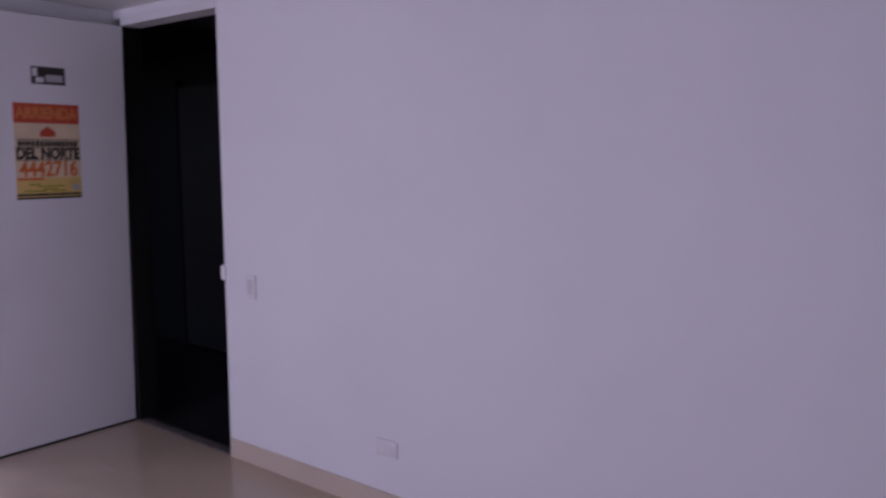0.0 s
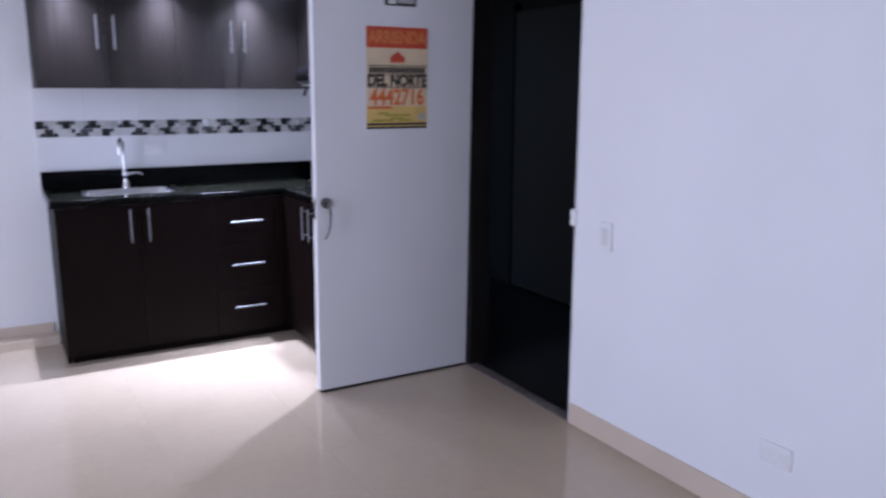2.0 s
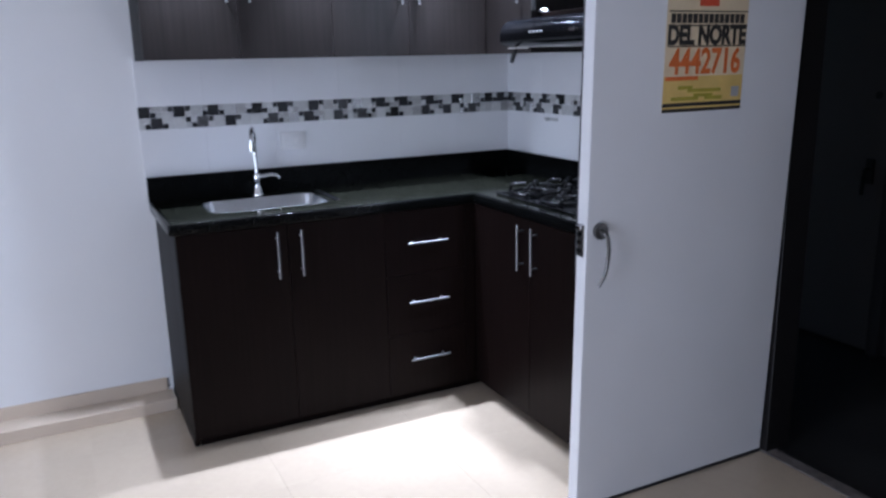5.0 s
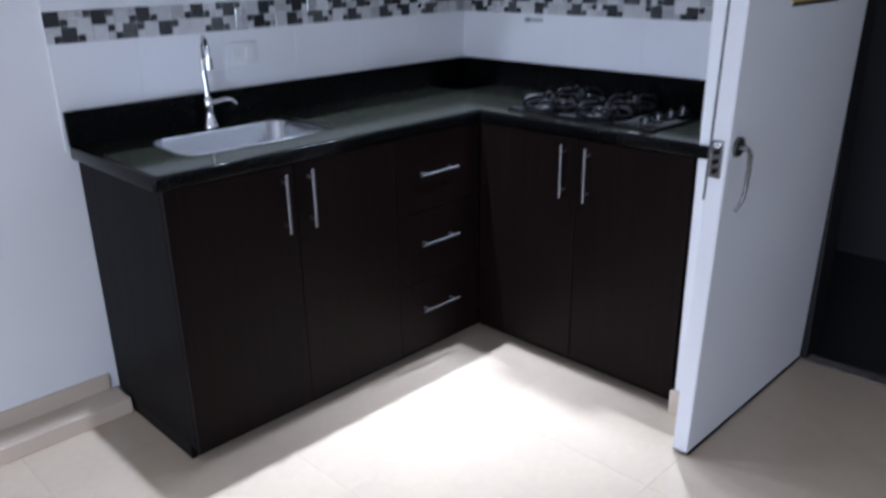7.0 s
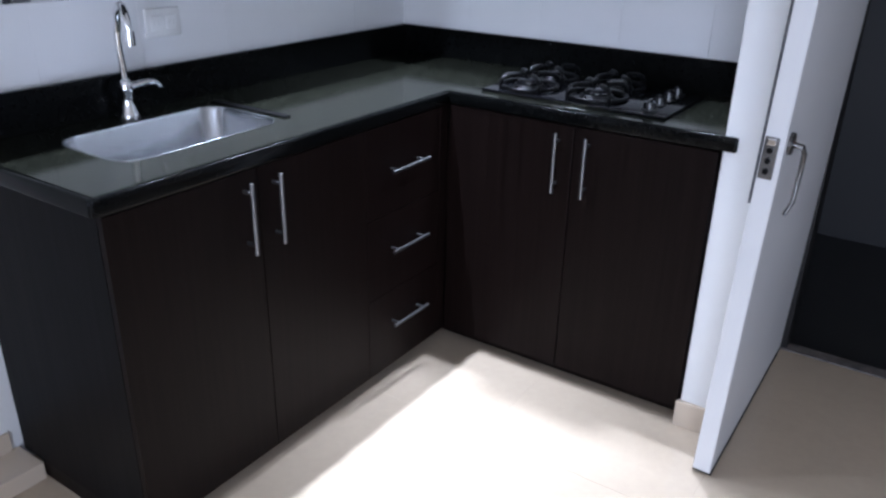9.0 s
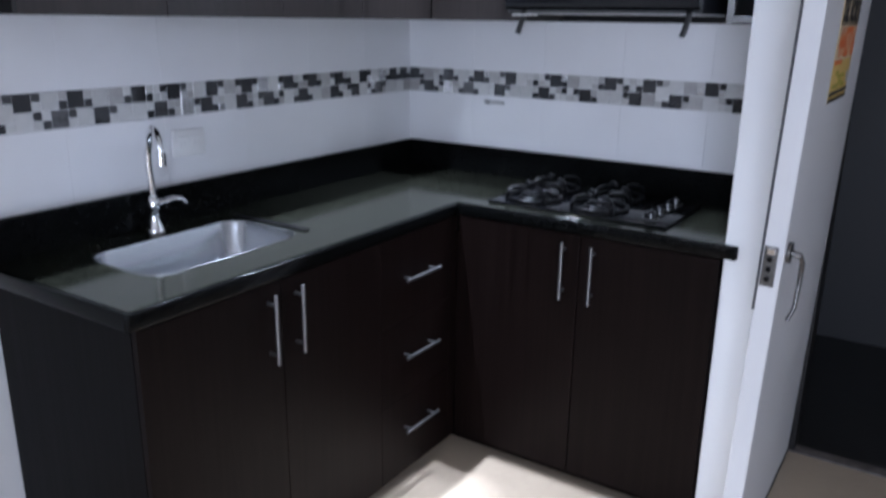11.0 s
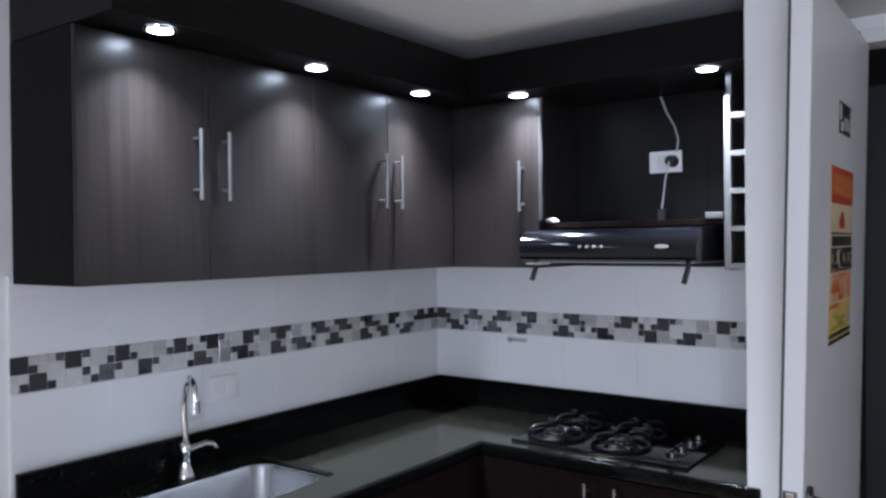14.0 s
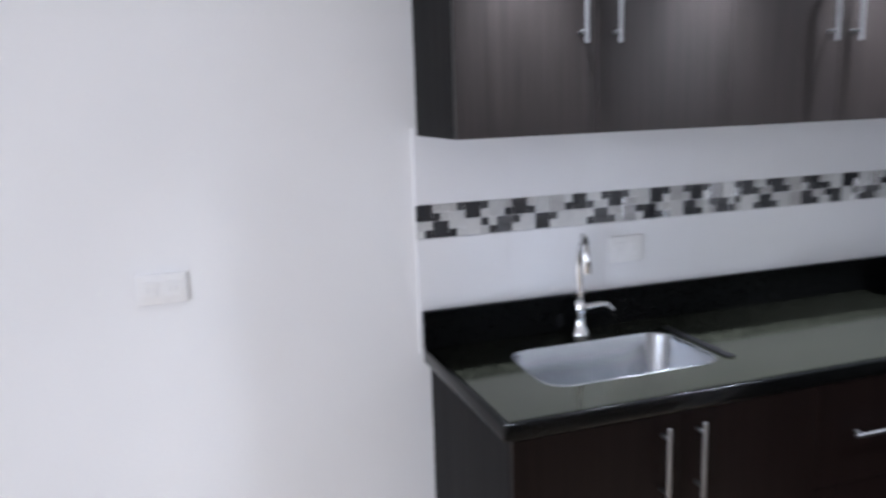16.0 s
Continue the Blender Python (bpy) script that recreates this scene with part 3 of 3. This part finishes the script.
uc2 = thing("wall_cabinet", "dark wood wall cabinet with two narrow doors by the corner", "wall cabinet", "wall cabinets over the sink")
part("body", box((-1.0155, UY, UZ0 + 0.002), (-0.001, -0.001, SPOT_Z - 0.002)), M_WOOD, uc2)
wall_door(uc2, -1.016, -0.676, -0.716)
wall_door(uc2, -0.676, UX - 0.020, -0.638)
uc3 = thing("wall_cabinet", "dark wood single door wall cabinet beside the hood", "wall cabinet")
NY = -0.672                            # left side of the hood recess
part("body", box((UX, NY + 0.019, UZ0 + 0.002), (-0.001, UY - 0.0195, SPOT_Z - 0.002)), M_WOOD, uc3)
f = part("door", box((UX - 0.018, NY + 0.002, UZ0), (UX - 0.0005, UY - 0.020, SPOT_Z - 0.004), 0.0012), M_WOOD, uc3)
bar_handle(f, (UX - 0.048, -0.609, 1.672), (UX - 0.048, -0.609, 1.848), (0.03, 0, 0))
part("edge_panel", box((UX, NY, UZ0), (-0.001, NY + 0.0185, SPOT_Z - 0.002)), M_WOOD, uc3)
part("edge_band", box((UX - 0.019, NY - 0.009, 1.64), (UX - 0.001, NY - 0.0055, SPOT_Z - 0.004), 0.0008), M_EDGE, uc3, "pale grey edge of the recess")
part("edge_band", box((UX - 0.019, NY - 0.0015, 1.64), (UX - 0.001, NY + 0.0015, SPOT_Z - 0.004), 0.0008), M_EDGE, uc3, "pale grey edge of the recess")

nic = thing("hood_recess", "open dark wood recess above the range hood", "wall cabinet")
RY = -1.300                            # left side of the bottle rack
part("back_panel", box((-0.022, RY, UZ0), (-0.001, NY - 0.001, SPOT_Z - 0.002)), M_NICHE, nic)
part("shelf", box((UX + 0.01, RY, 1.612), (-0.023, NY - 0.001, 1.63), 0.001), M_BWOOD, nic)
# Plain grey box in place of a small loose object on the shelf.
part("bracket", box((UX + 0.004, -1.288, 1.6305), (UX + 0.03, -1.236, 1.650), 0.003), M_EDGE, nic, "small grey object on the recess shelf")
wad = thing("crumpled_paper", "small crumpled white paper wad on the recess shelf", "paper")
bm = bmesh.new()
bmesh.ops.create_icosphere(bm, subdivisions=3, radius=1.0)
crease = random.Random(21)
folds = [(Vector((crease.uniform(-1, 1), crease.uniform(-1, 1), crease.uniform(-1, 1))).normalized(), crease.uniform(0.62, 0.95)) for _ in range(22)]
for v in bm.verts:
    for axis, depth in folds:
        over = v.co.dot(axis) - depth
        if over > 0:
            v.co -= axis * over * 1.25
low = min(v.co.z for v in bm.verts) * 0.011
for v in bm.verts:
    v.co = Vector((UX + 0.02 + v.co.x * 0.016, -0.703 + v.co.y * 0.028, 1.6302 - low + v.co.z * 0.011))
part("sheet", bm, M_PLASTIC, wad)
rack = thing("bottle_rack", "narrow dark bottle rack with pale grey edges", "rack")
part("back_panel", box((-0.022, -1.412, UZ0), (-0.001, RY - 0.001, SPOT_Z - 0.002)), M_WOOD, rack)
sd = part("side_panel", box((UX + 0.001, RY - 0.017, UZ0), (-0.023, RY - 0.001, SPOT_Z - 0.002)), M_WOOD, rack)
part("edge_band", box((UX - 0.018, RY - 0.018, UZ0), (UX + 0.0005, RY, 1.995), 0.001), M_EDGE, sd, "pale grey edge band")
for zz in (1.486, 1.598, 1.710, 1.822, 1.934):
    sh = part("shelf", box((UX + 0.001, -1.412, zz - 0.008), (-0.023, RY - 0.018, zz + 0.008)), M_WOOD, rack)
    part("edge_band", box((UX - 0.018, -1.413, zz - 0.008), (UX + 0.0005, RY - 0.0185, zz + 0.008), 0.001), M_EDGE, sh)

corn = thing("cornice", "dark wood cornice box over the wall cabinets with lamps", "cornice")
part("board", box((UL, -0.462, SPOT_Z), (-0.001, -0.001, 2.205), 0.002), M_CORN, corn)
part("board", box((-0.425, -1.412, SPOT_Z), (-0.001, -0.4625, 2.205), 0.002), M_CORN, corn)
for sx, sy in SPOTS:
    dl = thing("downlight", "small round recessed white downlight, lit", "downlight", "downlights in the cornice")
    ring = [[(sx + r * math.cos(a), sy + r * math.sin(a), z) for a in [2 * math.pi * k / 28 for k in range(28)]]
            for r, z in ((0.040, SPOT_Z - 0.0005), (0.039, SPOT_Z - 0.004), (0.031, SPOT_Z - 0.005), (0.028, SPOT_Z - 0.002))]
    part("rim", rings_mesh(ring, False), M_CHROME, dl, "chrome rim", True)
    part("lens", rod((sx, sy, SPOT_Z - 0.0045), (sx, sy, SPOT_Z - 0.001), 0.028, 28), M_LED, dl, "glowing white lens")

# range hood
hood = thing("range_hood", "slim glossy black range hood with push buttons", "range hood")
hy0, hy1 = -1.265, -0.680
prof = [(-0.024, 1.500), (-0.024, 1.606), (-0.30, 1.606), (-0.40, 1.602), (-0.428, 1.590), (-0.448, 1.565), (-0.455, 1.535), (-0.452, 1.515), (-0.43, 1.500)]
bm = bmesh.new()
va = [bm.verts.new((x, hy0, z)) for x, z in prof]
vb = [bm.verts.new((x, hy1, z)) for x, z in prof]
for i in range(len(prof)):
    j = (i + 1) % len(prof)
    bm.faces.new((va[i], va[j], vb[j], vb[i]))
bm.faces.new(va)
bm.faces.new(vb[::-1])
bmesh.ops.recalc_face_normals(bm, faces=bm.faces[:])
part("body", bm, M_HOOD, hood, "", True)
part("filter", box((-0.40, hy0 + 0.03, 1.496), (-0.06, hy1 - 0.03, 1.4995), 0.001), M_GREYP, hood, "grey grease filter")
for k in range(4):
    by = -0.90 - 0.024 * k
    part("button", rod((-0.451, by, 1.548), (-0.458, by, 1.548), 0.004, 12), M_GREYP, hood)
bd = part("badge", rod((-0.448, -1.165, 1.548), (-0.4575, -1.165, 1.548), 0.011, 24), M_CHROME, hood, "oval silver badge", True)
bd.matrix_basis = Matrix.Translation((0, -1.165, 0)) @ Matrix.Translation((0, 0, 1.548)) @ Matrix.Diagonal((1, 2.0, 0.55, 1)) @ Matrix.Translation((0, 1.165, -1.548))
for ay in (-0.715, -1.225):
    part("bracket", tube([(-0.40, ay, 1.502), (-0.405, ay, 1.48), (-0.415, ay + 0.01, 1.437)], 0.0085, 8), M_RUBBER, hood, "black hanging bracket")
part("light_lens", box((-0.42, -0.745, 1.490), (-0.36, -0.685, 1.4958), 0.002), M_PLASTIC, hood, "pale lamp cover")


# ---- small fixtures ----
def plate(name, label, m, w, h, kind):
    """A wall plate in the xz plane that faces -y, with its inner keys."""
    p = thing(name, label, name.replace("_", " "))
    part("plate", box((-w / 2, -0.009, -h / 2), (w / 2, 0.0, h / 2), 0.003), M_PLASTIC, p, "", True)
    if kind == "socket":
        for s in (-1, 1):
            o = part("outlet_face", box((s * w * 0.22 - 0.017, -0.0115, -0.02), (s * w * 0.22 + 0.017, -0.0085, 0.02), 0.002), M_PLASTIC, p)
            for q in (-1, 1):
                part("slot", box((s * w * 0.22 + q * 0.007 - 0.0012, -0.0122, -0.007), (s * w * 0.22 + q * 0.007 + 0.0012, -0.0112, 0.007)), M_ROCK, o)
    else:
        part("rocker", box((-w * 0.24, -0.0125, -h * 0.3), (w * 0.24, -0.0085, h * 0.3), 0.002), M_ROCK, p, "greyed rocker")
    p.matrix_basis = m
    return p


plate("light_switch", "white light switch on the wall beside the doorway", pose(RX, -2.640, 0.880, 0, 0, -90), 0.075, 0.118, "switch")
plate("wall_socket", "white double socket low on the white wall", pose(RX, -3.500, 0.288, 0, 0, -90), 0.118, 0.075, "socket")
plate("wall_socket", "white double socket on the wall beside the kitchen", pose(-2.41, 0.012, 1.135), 0.118, 0.075, "socket")
plate("wall_socket", "white double socket in the tiled splashback", pose(-1.125, 0.0, 1.118), 0.115, 0.078, "socket")
plug = plate("wall_socket", "white socket with a black plug in the hood recess", pose(-0.0225, -1.02, 1.838, 0, 0, -90), 0.115, 0.075, "switch")
part("plug", rod((0.028, -0.010, 0.0), (0.028, -0.045, 0.0), 0.021, 20, r2=0.017), M_RUBBER, plug, "black power plug", True)
cab = thing("power_cable", "grey hood cable hanging in the recess", "cable")
part("cord", tube([(-0.045, -1.065, 1.868), (-0.04, -1.07, 1.91), (-0.035, -1.055, 1.96), (-0.03, -1.025, 2.01), (-0.03, -1.005, 2.067)], 0.0034, 8), M_GREYP, cab, "", True)
part("cord", tube([(-0.066, -1.047, 1.835), (-0.07, -1.035, 1.78), (-0.06, -1.025, 1.73), (-0.06, -1.017, 1.67)], 0.003, 8), M_GREYP, cab, "", True)
part("connector", box((-0.072, -1.030, 1.6305), (-0.048, -1.004, 1.675), 0.004), M_RUBBER, cab, "black cable connector")
hk = thing("towel_hook", "small brown hook plate on the white tiles", "hook")
part("plate", box((-0.007, -0.44, 1.168), (0.0, -0.362, 1.182), 0.002), M_GREYP, hk)
part("hook", tube([(-0.006, -0.372, 1.176), (-0.02, -0.372, 1.174), (-0.024, -0.372, 1.184)], 0.008, 8), M_GREYP, hk)

# poster on the door
PX0, PX1, PZ0, PZ1, PY = -0.440, -0.117, 1.284, 1.757, DY0 - 0.0008
pw, ph = PX1 - PX0, PZ1 - PZ0
post = thing("rental_poster", "red and yellow rental poster taped to the white door", "poster")


def strip(name, u0, u1, v0, v1, m, lift, parent=post):
    y = PY - lift
    return part(name, box((PX0 + u0 * pw, y - 0.0006, PZ1 - v1 * ph), (PX0 + u1 * pw, y, PZ1 - v0 * ph)), m, parent)


def words(text, u, v, size, m, parent, squeeze=1.0, bold=0.04):
    cu = bpy.data.curves.new("lettering", "FONT")
    cu.body, cu.size, cu.align_x, cu.align_y, cu.extrude, cu.offset = text, size, "CENTER", "CENTER", 0.0003, size * bold
    ob = new("lettering", cu)
    cu.materials.append(m)
    ob.matrix_basis = Matrix.Translation((PX0 + u * pw, PY - 0.0026, PZ1 - v * ph)) @ Euler((radians(90), 0, 0)).to_matrix().to_4x4() @ Matrix.Diagonal((squeeze, 1, 1, 1))
    ob.parent = parent
    return ob


strip("sheet", 0, 1, 0, 1, M_YEL, 0.0)
hd = strip("header_band", 0, 1, 0, 0.205, M_RED, 0.0008)
words("ARRIENDA", 0.5, 0.105, 0.078, M_AMBER, post, 0.80)
strip("pale_band", 0, 1, 0.205, 0.365, M_CREAM, 0.0008)
bm = bmesh.new()
tri = [bm.verts.new((PX0 + u * pw, PY - 0.0018, PZ1 - v * ph)) for u, v in ((0.38, 0.345), (0.62, 0.345), (0.62, 0.295), (0.5, 0.235), (0.38, 0.295))]
bm.faces.new(tri)
part("house_mark", bm, M_RED, post, "small red house shape")
strip("name_band", 0.0, 1, 0.366, 0.6, M_CREAM, 0.0006)
strip("thin_rule", 0.02, 1, 0.372, 0.380, M_INK, 0.0014)
for k in range(14):
    strip("letter_bar", 0.045 + 0.066 * k, 0.098 + 0.066 * k, 0.390, 0.448, M_INK, 0.0016)
strip("thin_rule", 0.02, 1, 0.459, 0.467, M_INK, 0.0014)
words("DEL NORTE", 0.5, 0.525, 0.076, M_INK, post, 0.78, 0.05)
strip("thin_rule", 0.02, 1, 0.585, 0.593, M_INK, 0.0014)
strip("number_band", 0, 1, 0.60, 0.775, M_CREAM, 0.0008)
words("4442716", 0.5, 0.69, 0.104, M_ORANGE, post, 0.79, 0.026)
strip("small_print", 0.02, 0.42, 0.775, 0.80, M_ORANGE, 0.0008)
for u0, u1, v0 in ((0.18, 0.36, 0.835), (0.30, 0.72, 0.855), (0.38, 0.62, 0.885), (0.10, 0.44, 0.905), (0.52, 0.74, 0.905)):
    strip("small_print", u0, u1, v0, v0 + 0.022, M_GREEN, 0.0008)
strip("corner_mark", 0.86, 0.96, 0.85, 0.915, M_GREYP, 0.0008)
strip("bottom_rule", 0.0, 1.0, 0.942, 0.965, M_INK, 0.0008)
strip("bottom_rule", 0.0, 1.0, 0.978, 1.0, M_INK, 0.0008)
note = thing("small_notice", "small dark notice with a white corner on the door", "sticker")
part("card", box((-0.345, PY - 0.0008, 1.852), (-0.178, PY, 1.938)), M_INK, note)
part("pale_print", box((-0.340, PY - 0.0016, 1.89), (-0.315, PY - 0.001, 1.930)), M_PAPER, note)
part("pale_print", box((-0.325, PY - 0.0016, 1.86), (-0.285, PY - 0.001, 1.885)), M_PAPER, note)
part("grey_print", box((-0.275, PY - 0.0016, 1.865), (-0.19, PY - 0.001, 1.90)), M_GREYP, note)

post.matrix_basis = LEAN
note.matrix_basis = LEAN

# ---- splashback: white tiles and mosaic border ----
rng = random.Random(7)
bk = struct("splashback_sink", box((-1.763, 0.003, 0.88), (0.0115, 0.0118, UZ0 + 0.02)), M_GROUT, "glossy white tiles behind the sink", "splashback")
bs = struct("splashback_cooktop", box((0.003, -1.4145, 0.88), (0.0115, 0.0025, UZ0 + 0.02)), M_GROUT, "glossy white tiles behind the cooktop", "splashback")
MZ0, MZ1 = 1.199, 1.291


def lay(parent, me, along, s, z):
    """Put a tile at s metres from the inner corner, on the sink wall or on the cooktop wall."""
    ob = new(me.name, me)
    ob.parent = parent
    ob.matrix_basis = pose(-s, 0.0032, z) if along == "x" else pose(0.0032, -s, z, 0, 0, -90)
    return ob


for parent, along, length in ((bk, "x", 1.763), (bs, "y", 1.414)):
    for z0, z1 in ((0.965, MZ0 - 0.002), (MZ1 + 0.002, UZ0 + 0.018)):
        s = 0.0
        while s < length - 0.01:
            w = min(0.30, length - s)
            me = piece_mesh("tile", w - 0.0005, z1 - z0, 0.0055, M_TILE, 0.0002)
            if along == "x":
                lay(parent, me, along, s + w - 0.0008, z0)
            else:
                lay(parent, me, along, s + 0.0008, z0)
            s += 0.30
SINK_ROWS = ((1, 4, 12, 18, 24, 29, 37, 43, 49, 54, 62, 68, 74), (8, 14, 19, 26, 33, 38, 44, 51, 59, 64, 72))
HOB_ROWS = ((0, 7, 13, 19, 27, 36, 42, 51, 58), (3, 11, 17, 25, 32, 40, 46, 55, 59))
for parent, along, length, rows in ((bk, "x", 1.763, SINK_ROWS), (bs, "y", 1.413, HOB_ROWS)):
    u = (MZ1 - MZ0) / 4
    cols = int(length / u)
    u2 = length / cols
    grid = {}
    tiles = []

    def put(c, r, size, kind):
        cells = [(c + i, r + j) for i in range(size) for j in range(size)]
        if any(p in grid or not (0 <= p[0] < cols and 0 <= p[1] < 4) for p in cells):
            return False
        for p in cells:
            grid[p] = kind
        tiles.append((c, r, size, kind))
        return True

    for r, starts in zip((2, 0), rows):
        for c in starts:
            put(c, r, 2, rng.choices("KD", (0.8, 0.2))[0])
    for r, starts in zip((2, 0), rows):
        for c in starts:
            for side in (-1, 2):
                if rng.random() < 0.85:
                    put(c + side, r + rng.choice((0, 1)), 1, rng.choices("KD", (0.85, 0.15))[0])
            if rng.random() < 0.45:
                put(c + rng.choice((-1, 2)), 1 if r else 2, 1, "K")
    for c in range(cols):
        for r in range(4):
            if (c, r) not in grid:
                kind = rng.choices("WGS", (0.6, 0.32, 0.08))[0]
                put(c, r, 2, kind) or put(c, r, 1, kind)
    shared = {}
    border = part("mosaic_border", box((-length, 0.0012, MZ0), (-0.0005, 0.0028, MZ1)) if along == "x" else box((0.0012, -length, MZ0), (0.0028, -0.0005, MZ1)), M_GROUT, parent, "strip of black, grey and silver mosaic")
    for c, r, size, kind in tiles:
        if (size, kind) not in shared:
            shared[size, kind] = piece_mesh("mosaic_tile", size * u2 - 0.0014, size * u - 0.0014, 0.004, {"K": M_MOS_K, "D": M_MOS_D, "G": M_MOS_G, "W": M_MOS_W, "S": M_MOS_S}[kind], 0.0007)
        lay(border, shared[size, kind], along, (c + size) * u2 - 0.0007 if along == "x" else c * u2 + 0.0007, MZ0 + r * u + 0.0007)

# ---- floor tiles ----
W = 0.60
floor_meshes = {}
ix0, iy0 = -0.30, -0.36
for i in range(-9, 2):
    for j in range(-13, 2):
        x0, x1 = max(ix0 + i * W, LEFT), min(ix0 + (i + 1) * W, RX - 0.006)
        y0, y1 = max(iy0 + j * W, BACK), min(iy0 + (j + 1) * W, 0.010)
        if x1 - x0 < 0.02 or y1 - y0 < 0.02:
            continue
        key = (round(x1 - x0, 3), round(y1 - y0, 3))
        if key not in floor_meshes:
            floor_meshes[key] = piece_mesh("floor_tile", key[0] - 0.0004, key[1] - 0.0004, 0.008, M_FLOOR, 0.0001)
        ob = new("floor_tile", floor_meshes[key])
        ob.parent = floor
        ob.matrix_basis = pose(x0 + 0.0002, y0 + 0.0002, -0.008, -90, 0, 0)
